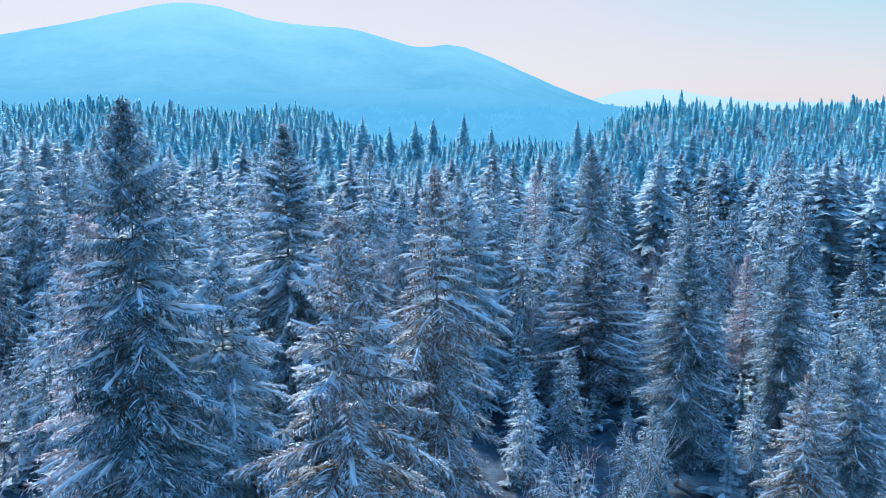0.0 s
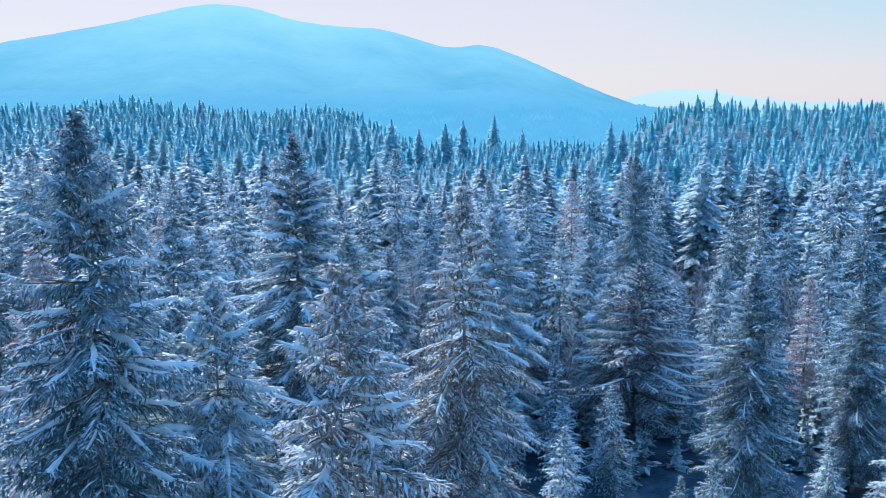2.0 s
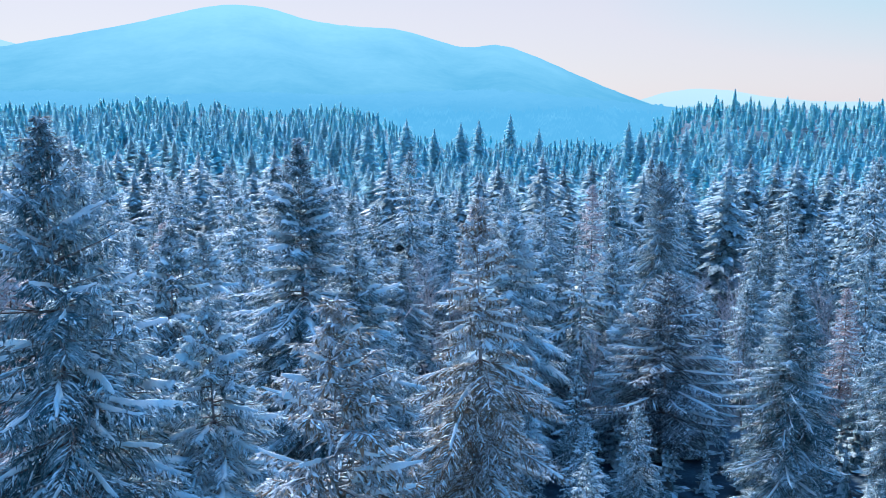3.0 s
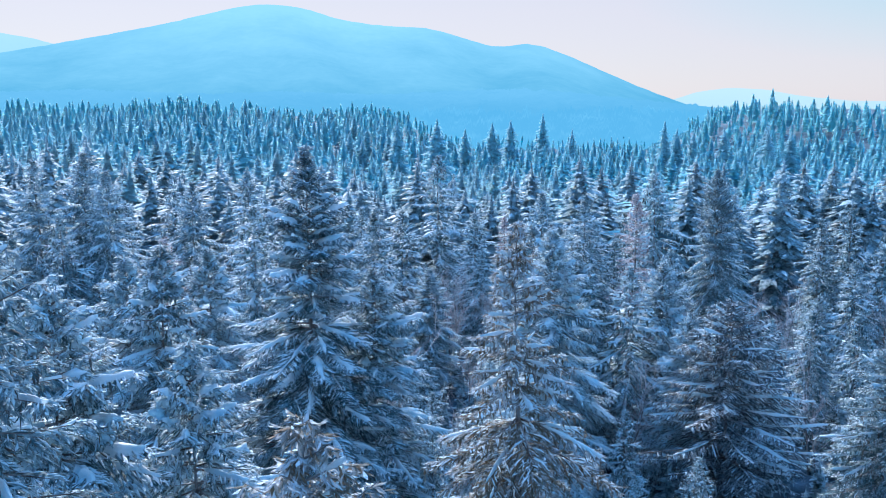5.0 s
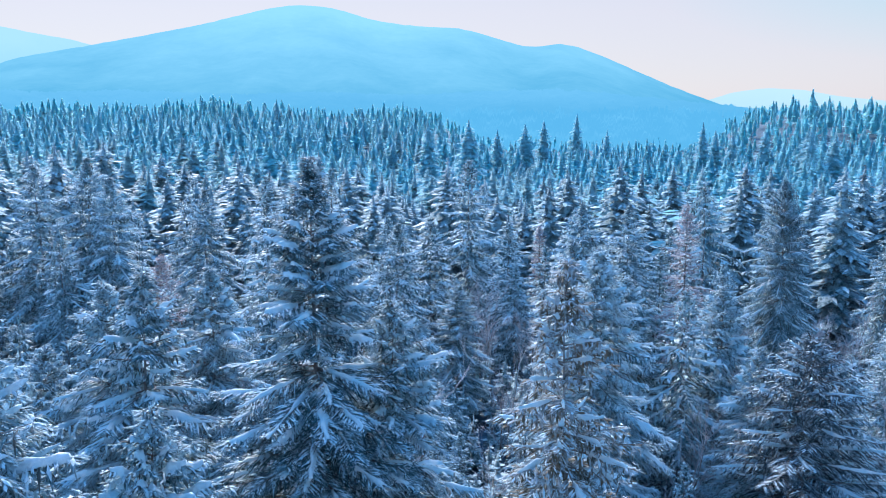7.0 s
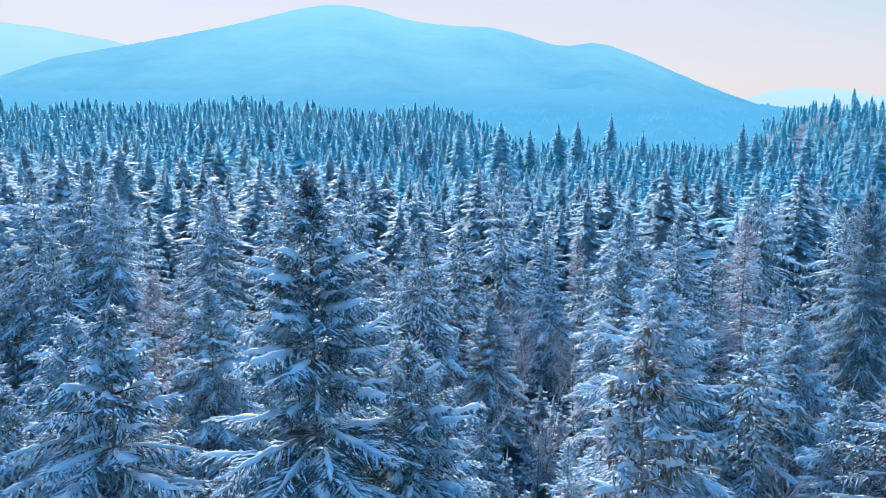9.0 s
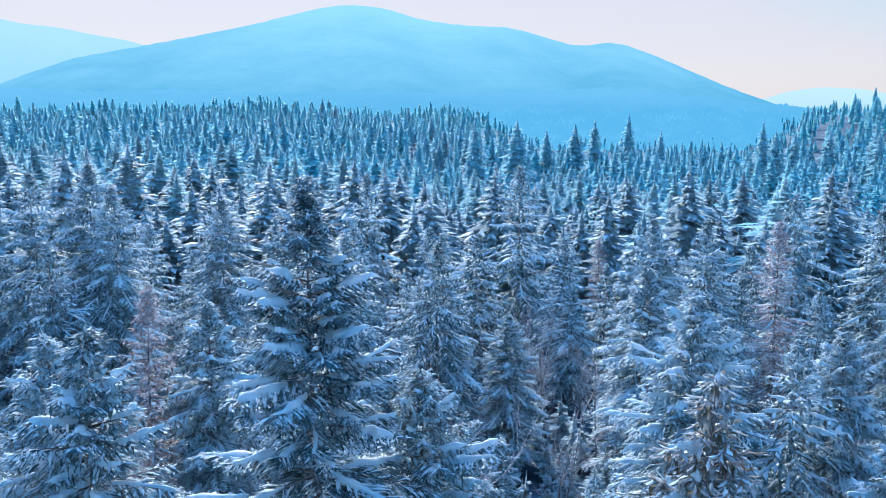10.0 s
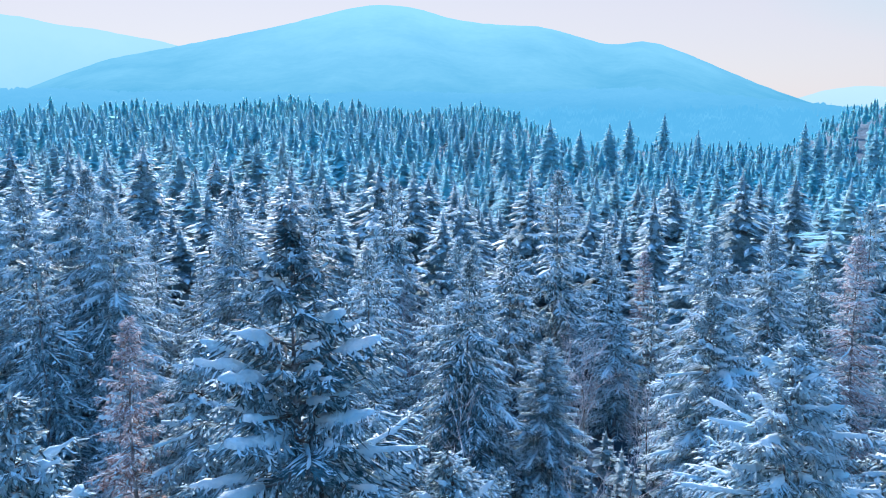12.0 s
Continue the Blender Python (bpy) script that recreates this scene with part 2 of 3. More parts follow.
def conifer(height, radius, seed, whorl=0.5, arms=6, droop=0.5, hang=0.4, snow=1.0, bare=0.12, slope=0.40, fine=0.2, fan=0.42,
            gap=0.14, subs=2, pads=7, thick=0.038, miss=0.1, lone=0.0, limbs=True):
    """Trunk, boughs and snow of a conifer, as three soups. Each bough is a drooping frond of side twigs, with snow along it.
    radius: of the crown low down; slope: how fast it widens under the top; fan: how wide a bough spreads for its length;
    gap: metres between its side twigs; subs: sprays on each side of a twig; fine: their length; hang: how many sprays hang down;
    miss: share of boughs that are gone; lone: metres of bare leader at the top."""
    rng = np.random.default_rng(seed)
    trunk, green, white = Soup(), Soup(), Soup()
    lean = rng.normal(0, 0.008, 2)
    r0 = 0.0105 * height + 0.02

    def stem(z):
        return np.array([lean[0] * z + 0.05 * math.sin(z * 0.7 + seed), lean[1] * z + 0.05 * math.cos(z * 0.6 + seed), z])

    zs = np.linspace(0, height, 12)
    tube(trunk, [stem(z) for z in zs], [max(0.01, r0 * (1 - z / height) ** 1.1) for z in zs], 7)
    z = height * bare
    while z < height - 0.12:
        below = height - z
        u = below / (height * (1 - bare))
        prof = radius * math.tanh(slope * max(0.1, below - lone * 0.6) / radius) * (1.0 if u < 0.8 else 1.0 - 1.4 * (u - 0.8))
        count = max(4, int(round(arms * (0.7 + 0.4 * min(1, u * 2.2)))))
        turn, layer = rng.uniform(0, 6.28), rng.uniform(0.8, 1.15)
        for k in range(count):
            if u > 0.12 and rng.random() < miss:
                continue
            az = turn + 6.283 * k / count + rng.normal(0, 0.25)
            length = max(0.16, prof * layer * rng.uniform(0.65, 1.2))
            rise = 0.75 - 1.05 * min(1, u * 2.4) * (0.35 + droop)
            sag = droop * (0.35 + 0.4 * u) * rng.uniform(0.6, 1.3)
            lift = 0.26 * droop
            base = stem(z + rng.uniform(-0.16, 0.16))
            out = np.array([math.cos(az), math.sin(az), 0])
            side = np.array([-math.sin(az), math.cos(az), 0])
            sway = rng.normal(0, 0.07) * length

            def axis(s):
                s = np.asarray(s, float)[..., None]
                return base + out * (length * s) + UP * (length * (rise * s - sag * s * s + lift * s ** 3)) + side * (sway * np.sin(2.6 * s))

            if limbs:
                tube(trunk, list(axis((0, 0.45, 1.0))), [0.018 + 0.008 * length, 0.012 + 0.004 * length, 0.004], 3)
            load = snow * rng.uniform(0.45, 1.3) * (1.2 - 0.55 * u) * min(1.0, 0.3 + 2.4 * u)
            n = max(3, int(length / gap))
            s = np.repeat(0.1 + 0.9 * (np.arange(n) + rng.random(n) * 0.6) / n, 2)
            sg = np.tile((-1.0, 1.0), n)[:, None]
            p = axis(s)
            ll = (min(1.15, fan * length) * (1.1 - 0.85 * s ** 1.4) * (0.45 + 0.55 * np.minimum(1, s / 0.35)) * rng.uniform(0.65, 1.2, 2 * n) + 0.1)
            d = unit(out * rng.uniform(0.4, 0.85, (2 * n, 1)) + side * sg * rng.uniform(0.55, 0.95, (2 * n, 1)) + UP * rng.uniform(-0.42, -0.02, (2 * n, 1)))
            bend = 0.08 + 0.4 * droop * rng.uniform(0.4, 1.2)
            wide = (thick * (0.7 + 0.5 * np.minimum(1, ll))) * rng.uniform(0.75, 1.25, 2 * n)
            ridges(green, p, d, ll, wide, 0.02 + 0.3 * wide, bend)
            tip = axis((0.86, 0.93))
            blades(green, tip, unit(np.stack([out + UP * 0.1, out - UP * 0.1])), (0.3, 0.3), (thick, thick))
            if subs:
                m = 2 * n * subs * 2
                at = rng.uniform(0.15, 0.95, m)
                own, od = np.repeat(np.arange(2 * n), subs * 2), np.repeat(d, subs * 2, 0)
                q = p[own] + od * (ll[own] * at)[:, None]
                sd = unit(od * 0.8 + flank(od) * (np.tile((-1.0, 1.0), m // 2) * rng.uniform(0.35, 0.8, m))[:, None] + UP * rng.uniform(-0.45, 0.08, (m, 1)))
                reach = fine * rng.uniform(0.6, 1.3, m)
                blades(green, q, sd, reach, reach * rng.uniform(0.08, 0.14, m))
                on = rng.random(m) < 0.22 * load
                blades(white, q[on] + sd[on] * (reach[on] * 0.3)[:, None] + UP * 0.03, sd[on], reach[on] * 0.8, reach[on] * 0.17)
            h = rng.poisson(hang * 2 * n)
            if h:
                own = rng.integers(0, 2 * n, h)
                q = p[own] + d[own] * (ll[own] * rng.uniform(0, 0.9, h))[:, None]
                hd = unit(np.stack([rng.normal(0, 0.22, h), rng.normal(0, 0.22, h), -np.ones(h)], 1))
                ln = fine * rng.uniform(0.7, 2.0, h)
                blades(green, q, hd, ln, ln * rng.uniform(0.09, 0.16, h))
            on = rng.random(2 * n) < 0.85 * load * np.clip(0.3 + s, 0, 1)
            if on.any():
                a = rng.uniform(0.0, 0.25, on.sum())
                ridges(white, p[on] + d[on] * (ll[on] * a)[:, None] + UP * (0.02 + 0.3 * wide[on])[:, None], d[on], ll[on] * rng.uniform(0.5, 0.85, on.sum()),
                       wide[on] * rng.uniform(0.7, 1.25, on.sum()), wide[on] * 0.55 * min(1.3, 0.4 + load), bend * 0.7)
            if length > 0.3 and rng.random() < 0.3 + 0.6 * load:
                s0, s1 = rng.uniform(0.15, 0.5), rng.uniform(0.9, 1.04)
                lump = rng.uniform(0.1, 1.7, pads + 2)
                lump = (lump[:-2] * 0.5 + lump[1:-1] * 1.4 + lump[2:] * 0.5) / 2.4
                rib = np.array(((-1, -0.6), (-0.5, 0.75), (0.5, 0.8), (1, -0.6)) if pads < 6 else ((-1, -0.75), (-0.8, 0.3), (-0.3, 0.95), (0.35, 0.9), (0.85, 0.3), (1, -0.75)))
                c = len(rib)
                full = (0.045 + 0.024 * min(length, 3.2)) * min(1.35, load) * rng.uniform(0.8, 1.3)
                b = np.sin(np.pi * (0.08 + 0.84 * np.arange(pads) / (pads - 1))) ** 0.6 * lump
                w, hh = full * b, (0.05 + 0.07 * load) * b
                mid = axis(s0 + (s1 - s0) * np.arange(pads) / (pads - 1)) + UP * 0.03 + side * (0.35 * w * np.sin(np.arange(pads) * 2.1 + az * 9))[:, None]
                rough = rng.uniform(0.8, 1.2, (2, pads, c))
                vs = mid[:, None] + side * (w[:, None] * rib[:, 0] * rough[0])[..., None] + UP * (hh[:, None] * rib[:, 1] * rough[1] - 0.3 * w[:, None] * rib[:, 0] ** 2)[..., None]
                fs = [(c * j + q, c * j + q + 1, c * j + q + c + 1, c * j + q + c) for j in range(pads - 1) for q in range(c - 1)]
                white.add(vs, fs + [tuple(range(c - 1, -1, -1)), tuple(c * (pads - 1) + q for q in range(c))])
        z += whorl * rng.uniform(0.75, 1.25) * (0.38 + 0.66 * min(1, u * 2.2))
    top = np.array([stem(height - 0.14 * i) for i in range(6)])
    blades(green, top, unit(np.stack([rng.normal(0, 0.35, 6), rng.normal(0, 0.35, 6), np.ones(6)], 1)), np.full(6, 0.3), np.full(6, 0.04))
    return trunk, green, white


def bare_tree(height, seed, spread=0.5, forks=3):
    """A leafless tree or tall bush: limbs that fork again and again, rimed twigs at the ends."""
    rng = np.random.default_rng(seed)
    trunk, twigs = Soup(), Soup()

    def limb(p, d, ln, r, level):
        pts, q = [p], p
        for i in range(3):
            d = d + rng.normal(0, 0.12, 3) + np.array([0, 0, 0.06])
            d = d / np.linalg.norm(d)
            q = q + d * ln / 3
            pts.append(q)
        tube(trunk if level == 0 else twigs, pts, [r, r * 0.8, r * 0.55, r * 0.25], 5 if level == 0 else 3)
        if level < forks:
            for i in range(13 if level == 0 else 4):
                s = rng.uniform(0.25, 1.0)
                a = pts[min(2, int(s * 3))] * (1 - (s * 3) % 1) + pts[min(3, int(s * 3) + 1)] * ((s * 3) % 1)
                k = d * 0.7 + np.array([rng.normal(0, 1), rng.normal(0, 1), rng.uniform(0.0, 0.6)]) * spread
                limb(a, k / np.linalg.norm(k), ln * (rng.uniform(0.2, 0.42) if level == 0 else rng.uniform(0.4, 0.65)), max(0.006, r * 0.36), level + 1)

    stems = 1 + seed % 3
    for i in range(stems):
        d = np.array([rng.normal(0, 0.12), rng.normal(0, 0.12), 1.0])
        limb(np.array([rng.normal(0, 0.25), rng.normal(0, 0.25), 0.0]), d / np.linalg.norm(d), height * (0.72 if i == 0 else rng.uniform(0.5, 0.7)), 0.006 * height, 0)
    return trunk, twigs, Soup()


def tree_thing(name, parts, mats, height, label, category="tree", group="forest trees"):
    root = new(name)
    root.empty_display_size = 0.3
    for pname, soup, mat, smooth in zip(("trunk", "crown", "snow_cover"), parts, mats, (True, False, True)):
        if soup.n:
            ob = new(pname, soup.mesh(pname, mat, smooth))
            ob.parent = root
            if pname == "snow_cover":
                tagged(ob, "white snow lying on the boughs", kind="stuff")
    root["made"] = height
    return tagged(root, label, category, group)


STOCK = {}


def stand(kind, x, y, top, turn=None, wide=1.0, label=""):
    """Puts a tree of that kind with its top at that height."""
    src = random.Random(int(x * 131 + y * 17 + top * 7)).choice(STOCK[kind])
    turn = (x * 77 + y * 31) % 360 if turn is None else turn
    z = ground_at(x, y)
    k = (top - z) / src["made"]
    ob = copy_thing(src, pose(x, y, z - 0.05, 0, 0, turn) @ Matrix.Diagonal((k * wide, k * wide, k, 1)))
    if label:
        ob["label"] = label
    PLACED.append((x, y))
    return ob


PLACED = []


# ---- ground: one sheet out to the horizon, with a shallow valley ahead ----
def ease(u):
    u = max(0.0, min(1.0, u))
    return u * u * (3 - 2 * u)


def gap_at(az):
    """The bearing, 0 to 1, where the valley runs on towards the mountain."""
    return ease((az + 9.0) / 6.0) * (1 - ease((az - 8.0) / 5.0))


def ground_at(x, y):
    r = math.hypot(x, y)
    az = math.degrees(math.atan2(x, y))
    swell = 0.6 * math.sin(x * 0.045 + 1.0) * math.cos(y * 0.035)
    far = max(0.0, min(1.0, (r - 440.0) / 460.0))
    far = far * far * (3 - 2 * far)
    hill = 9.0 + 4.5 * max(0.0, min(1.0, (az - 7.0) / 6.0)) + 2.5 * math.sin(az * 0.21 + 0.6) + 1.2 * math.sin(az * 0.5)
    over = max(0.0, min(1.0, (r - 960.0) / 600.0))
    vale = gap_at(az)
    dip = 14.0 * ease((r - 60.0) / 240.0) * (1 - (1 - vale) * ease((r - 330.0 - 190.0 * ease((az - 6.0) / 4.0)) / 170.0)) * (1 - 0.75 * ease((-az - 8.0) / 12.0))
    return swell * min(1.0, r / 30.0) + far * hill * (1 - over) * (1 - vale) - dip * (1 - ease((r - 1300.0) / 900.0))


rad = [0.5] + [5 * 1.11 ** i for i in range(66) if 5 * 1.11 ** i < 4700] + [4800]
steps = 180
verts = [(0, 0, ground_at(0, 0))]
faces = []
for i, r in enumerate(rad):
    for k in range(steps):
        g = 2 * math.pi * k / steps
        x, y = r * math.sin(g), r * math.cos(g)
        verts.append((x, y, ground_at(x, y)))
for k in range(steps):
    faces.append((0, 1 + (k + 1) % steps, 1 + k))
    for i in range(len(rad) - 1):
        p = 1 + i * steps
        faces.append((p + k, p + (k + 1) % steps, p + steps + (k + 1) % steps, p + steps + k))
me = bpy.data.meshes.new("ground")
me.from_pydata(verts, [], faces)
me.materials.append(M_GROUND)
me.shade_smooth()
tagged(new("ground", me), "forest floor with snow coloured the dark blue of shade and patches of litter", "ground", kind="structure")


# ---- mountains, far behind, glowing in the colour of haze ----
def mountain(name, mat, far, ridge, label, rough=1.0, foot=0.62, bearings=150, trees=0.0):
    """A range whose crest follows (bearing, elevation) knots in degrees, with gullied slopes."""
    bear = np.linspace(ridge[0][0], ridge[-1][0], bearings)
    crest = np.interp(bear, [r[0] for r in ridge], [r[1] for r in ridge])
    smooth = np.convolve(np.pad(crest, 2, mode="edge"), np.ones(5) / 5, "valid")
    rows = 14
    verts, faces = [], []
    for i, (bd, el) in enumerate(zip(bear, smooth)):
        for j in range(rows):
            u = j / (rows - 1)
            r = far * (foot + (1 - foot) * u)
            g = radians(bd)
            h = far * math.tan(radians(el)) + 24
            wob = noise.noise(Vector((bd * 0.28, u * 2.2, far * 0.001))) * 0.12 * (h + 40) * rough * math.sin(math.pi * u)
            wob += noise.noise(Vector((bd * 1.7, u * 3, 5))) * 5 * rough * u
            wob += noise.noise(Vector((bd * 9, u * 3, 8))) * trees + abs(noise.noise(Vector((bd * 23, u * 3, 2)))) * trees
            verts.append((r * math.sin(g), r * math.cos(g), -40 + (h + 40) * u ** 1.25 + wob))
    for i in range(len(bear) - 1):
        for j in range(rows - 1):
            p = i * rows + j
            faces.append((p, p + rows, p + rows + 1, p + 1))
    me = bpy.data.meshes.new(name)
    me.from_pydata(verts, [], faces)
    me.materials.append(mat)
    me.shade_smooth()
    return tagged(new(name, me), label, "mountain", kind="structure")


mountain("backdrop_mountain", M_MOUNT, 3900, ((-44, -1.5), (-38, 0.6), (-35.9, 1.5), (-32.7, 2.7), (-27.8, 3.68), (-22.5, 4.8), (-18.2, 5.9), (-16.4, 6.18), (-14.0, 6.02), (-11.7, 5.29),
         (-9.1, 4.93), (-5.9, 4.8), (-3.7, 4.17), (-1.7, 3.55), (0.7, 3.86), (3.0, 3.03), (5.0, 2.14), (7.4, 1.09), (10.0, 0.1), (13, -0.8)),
         "long mountain with a rounded double summit, glowing in haze blue", 0.6)
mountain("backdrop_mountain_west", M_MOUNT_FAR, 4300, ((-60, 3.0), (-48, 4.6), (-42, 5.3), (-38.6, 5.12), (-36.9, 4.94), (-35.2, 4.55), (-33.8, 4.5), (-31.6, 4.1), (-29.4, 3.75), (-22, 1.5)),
         "mountain farther off behind the long one, glowing in paler haze blue", 0.5, 0.93)
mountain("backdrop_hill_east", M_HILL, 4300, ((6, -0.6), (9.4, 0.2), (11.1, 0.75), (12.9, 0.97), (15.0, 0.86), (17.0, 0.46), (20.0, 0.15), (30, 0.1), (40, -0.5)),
         "low hill on the horizon, glowing in pale haze colour", 0.3, 0.93)

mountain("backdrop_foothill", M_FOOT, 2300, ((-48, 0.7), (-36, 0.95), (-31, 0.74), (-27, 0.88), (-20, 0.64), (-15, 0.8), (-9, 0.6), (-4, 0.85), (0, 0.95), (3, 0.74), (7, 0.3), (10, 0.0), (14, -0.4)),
         "wooded foothill below the mountain, glowing in haze blue", 0.9, 0.6, 700, 6.0)

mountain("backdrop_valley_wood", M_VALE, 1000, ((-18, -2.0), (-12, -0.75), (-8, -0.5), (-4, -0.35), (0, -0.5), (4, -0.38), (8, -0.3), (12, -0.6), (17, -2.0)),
         "wood where the valley runs on, glowing in haze blue", 0.9, 0.55, 700, 8.0)

# ---- tree stock ----
def stock(kind, name, label, mats, heights, **how):
    STOCK[kind] = []
    for i, (h, r) in enumerate(heights):
        t = tree_thing(name, conifer(h, r, 11 * i + len(STOCK) * 101, **{**how, "slope": how.get("slope", 0.42) * (1.08, 0.92, 1.0, 1.15, 0.85)[i]}), mats, h, label)
        STOCK[kind].append(t)


DARK_M, FIR_M, SPR_M = (M_BARK, M_DARK, M_SNOW), (M_BARK, M_FIR, M_SNOW), (M_BARK, M_SPRUCE, M_SNOW)
stock("fir", "fir_tree", "tall fir with thick snow lying on its level boughs", DARK_M, ((22, 4.3), (19, 3.7)), whorl=0.62, arms=8, droop=0.44, snow=1.15, slope=0.55, fan=0.40, lone=0.6, miss=0.1, pads=9, subs=4, gap=0.13, thick=0.032, fine=0.17)
stock("young", "young_fir_tree", "young fir bowed under heavy fresh snow", FIR_M, ((15, 3.4), (13, 3.0)), whorl=0.56, arms=8, droop=0.5, hang=0.4, snow=1.2, bare=0.05, slope=0.66, fan=0.42, pads=8, subs=2, thick=0.036, fine=0.18)
stock("spruce", "spruce_tree", "tall spruce with hanging brownish twigs and light snow", SPR_M, ((20, 3.8), (18, 3.3)), whorl=0.6, droop=0.62, hang=1.1, snow=0.6, slope=0.54, fan=0.36, thick=0.032, fine=0.19)
stock("dense", "dark_spruce_tree", "dense dark spruce powdered with snow", DARK_M, ((23, 3.6), (20, 3.3)), slope=0.72, whorl=0.46, droop=0.5, hang=0.8, snow=0.5, arms=8, gap=0.17, subs=3, thick=0.03, fine=0.18, fan=0.36)
stock("larch", "larch_tree", "thin bare larch furred with pinkish rime", (M_BARK, M_LARCH, M_SNOW), ((18, 2.4), (16, 2.1)), whorl=0.6, droop=0.4, hang=0.2, snow=0.45, thick=0.03, gap=0.26, fine=0.24)
stock("pine", "pine_tree", "round-topped dark pine with snow on its crown", (M_BARK, M_PINE, M_SNOW), ((13.5, 4.8),), whorl=0.55, droop=0.25, hang=0.3, snow=0.65, slope=1.0, bare=0.2, arms=8, gap=0.2)
stock("small", "small_fir_tree", "small fir half buried in fresh snow", FIR_M, ((9, 2.3), (8, 2.0)), whorl=0.5, droop=0.5, hang=0.3, snow=0.95, bare=0.04, gap=0.24, subs=1, pads=5, limbs=False)
stock("mid", "spruce_tree", "snow-dusted spruce standing among its neighbours", FIR_M, ((16, 3.9), (14, 3.4), (17, 3.7), (15, 4.0), (16, 3.2)), whorl=0.74, arms=7, droop=0.52, hang=0.5, snow=0.85, gap=0.42, slope=0.56, subs=0, fine=0.34, thick=0.085, pads=4, limbs=False)
stock("broad", "broad_fir_tree", "broad dark fir with snow along its spreading boughs", DARK_M, ((20, 4.7), (18, 4.3)), whorl=0.66, arms=8, droop=0.58, hang=0.5, snow=0.75, gap=0.26, slope=0.58, fine=0.26, subs=1, thick=0.07, pads=5, limbs=False)
# The dark needles of this kind put the flanks' shade into the colour.
stock("shade_dark", "dark_spruce_tree", "spruce with only a thin dusting of snow, needles darkened for shade", DARK_M, ((16, 3.8), (14, 3.4), (17, 3.6)), whorl=0.74, arms=7, droop=0.55, hang=0.6, snow=0.42, gap=0.42, slope=0.56, subs=0, fine=0.34, thick=0.085, pads=4, limbs=False)
STOCK["birch"] = [tree_thing("bare_birch", bare_tree(h, sd, 0.36), (M_BARK, M_TWIG, M_SNOW), h, "leafless young birch furred with rime") for h, sd in ((10, 4), (9, 7), (8, 12))]

def template(height, radius, seed, whorl, arms, snow, slope=0.40, twigs=2, sides=6, heart=0.5, droop=0.2, limb=4, blunt=0.22, shape=ridges):
    """A light conifer: tiers of drooping boughs, each a ridge with side sprays, snow on the outer half; a dark heart of inner needles."""
    r = np.random.default_rng(seed)
    green, white = Soup(), Soup()
    z = height * 0.12
    while z < height - 0.2:
        u = (height - z) / height
        ln = max(blunt, radius * math.tanh(slope * (height - z) / radius) * r.uniform(0.8, 1.18))
        t0 = r.uniform(0, 6.28)
        n = max(limb, int(round(arms * min(1.0, 0.55 + u))))
        a = t0 + 6.283 * np.arange(sides) / sides
        q = ln * heart * r.uniform(0.7, 1.15, sides)
        ring = np.stack([np.cos(a) * q, np.sin(a) * q, z + r.uniform(-0.35, 0.1, sides) * whorl - 0.1 * q], 1)
        green.add(np.concatenate([[UP * min(height, z + whorl + 0.55 * ln)], ring]), [(0, 1 + k, 1 + (k + 1) % sides) for k in range(sides)])
        a = t0 + 6.283 * np.arange(n) / n + r.normal(0, 0.25, n)
        q = ln * r.uniform(0.72, 1.22, n)
        out = np.stack([np.cos(a), np.sin(a), np.zeros(n)], 1)
        side = np.stack([-np.sin(a), np.cos(a), np.zeros(n)], 1)
        hub = UP * (z + r.uniform(-0.3, 0.3, n) * whorl + 0.1 * q)[:, None]
        d = unit(out + UP * (r.uniform(-1.4, 0.1, n) * droop + 0.35 * max(0, 0.3 - u))[:, None])
        if shape is ridges:
            ridges(green, hub, d, q, q * r.uniform(0.13, 0.2, n) + 0.06, 0.05 + 0.05 * q, 0.06)
        else:
            blades(green, hub, d, q, q * r.uniform(0.2, 0.3, n) + 0.08)
        on = r.random(n) < snow
        if on.any():
            f = r.uniform(0.35, 0.6, on.sum())
            ridges(white, hub[on] + d[on] * (q[on] * f)[:, None] + UP * (0.07 + 0.05 * q[on])[:, None], d[on], q[on] * (1.02 - f), q[on] * r.uniform(0.06, 0.11, on.sum()) + 0.03, 0.04 + 0.02 * q[on], 0.08)
        for i in range(twigs):
            for sg in (-1, 1):
                p = hub + d * (q * r.uniform(0.3, 0.75, n))[:, None]
                e = unit(out * r.uniform(0.4, 0.8, (n, 1)) + side * sg * r.uniform(0.5, 0.9, (n, 1)) - UP * r.uniform(0.1, 0.5, (n, 1)))
                ln2 = q * r.uniform(0.3, 0.5, n)
                blades(green, p, e, ln2, ln2 * r.uniform(0.13, 0.22, n))
                on = r.random(n) < snow * 0.6
                blades(white, p[on] + UP * (0.06 + 0.04 * q[on])[:, None] + e[on] * (ln2[on] * 0.2)[:, None], e[on], ln2[on] * 0.85, ln2[on] * 0.11)
        z += whorl * (0.4 + 0.7 * u)
    green.add([UP * (height + 0.35), UP * (height - 0.6) + [0.1, 0, 0], UP * (height - 0.6) - [0.06, 0.09, 0]], [(0, 1, 2)])
    return [green.arrays(), white.arrays()]


STOCK["lone"] = []
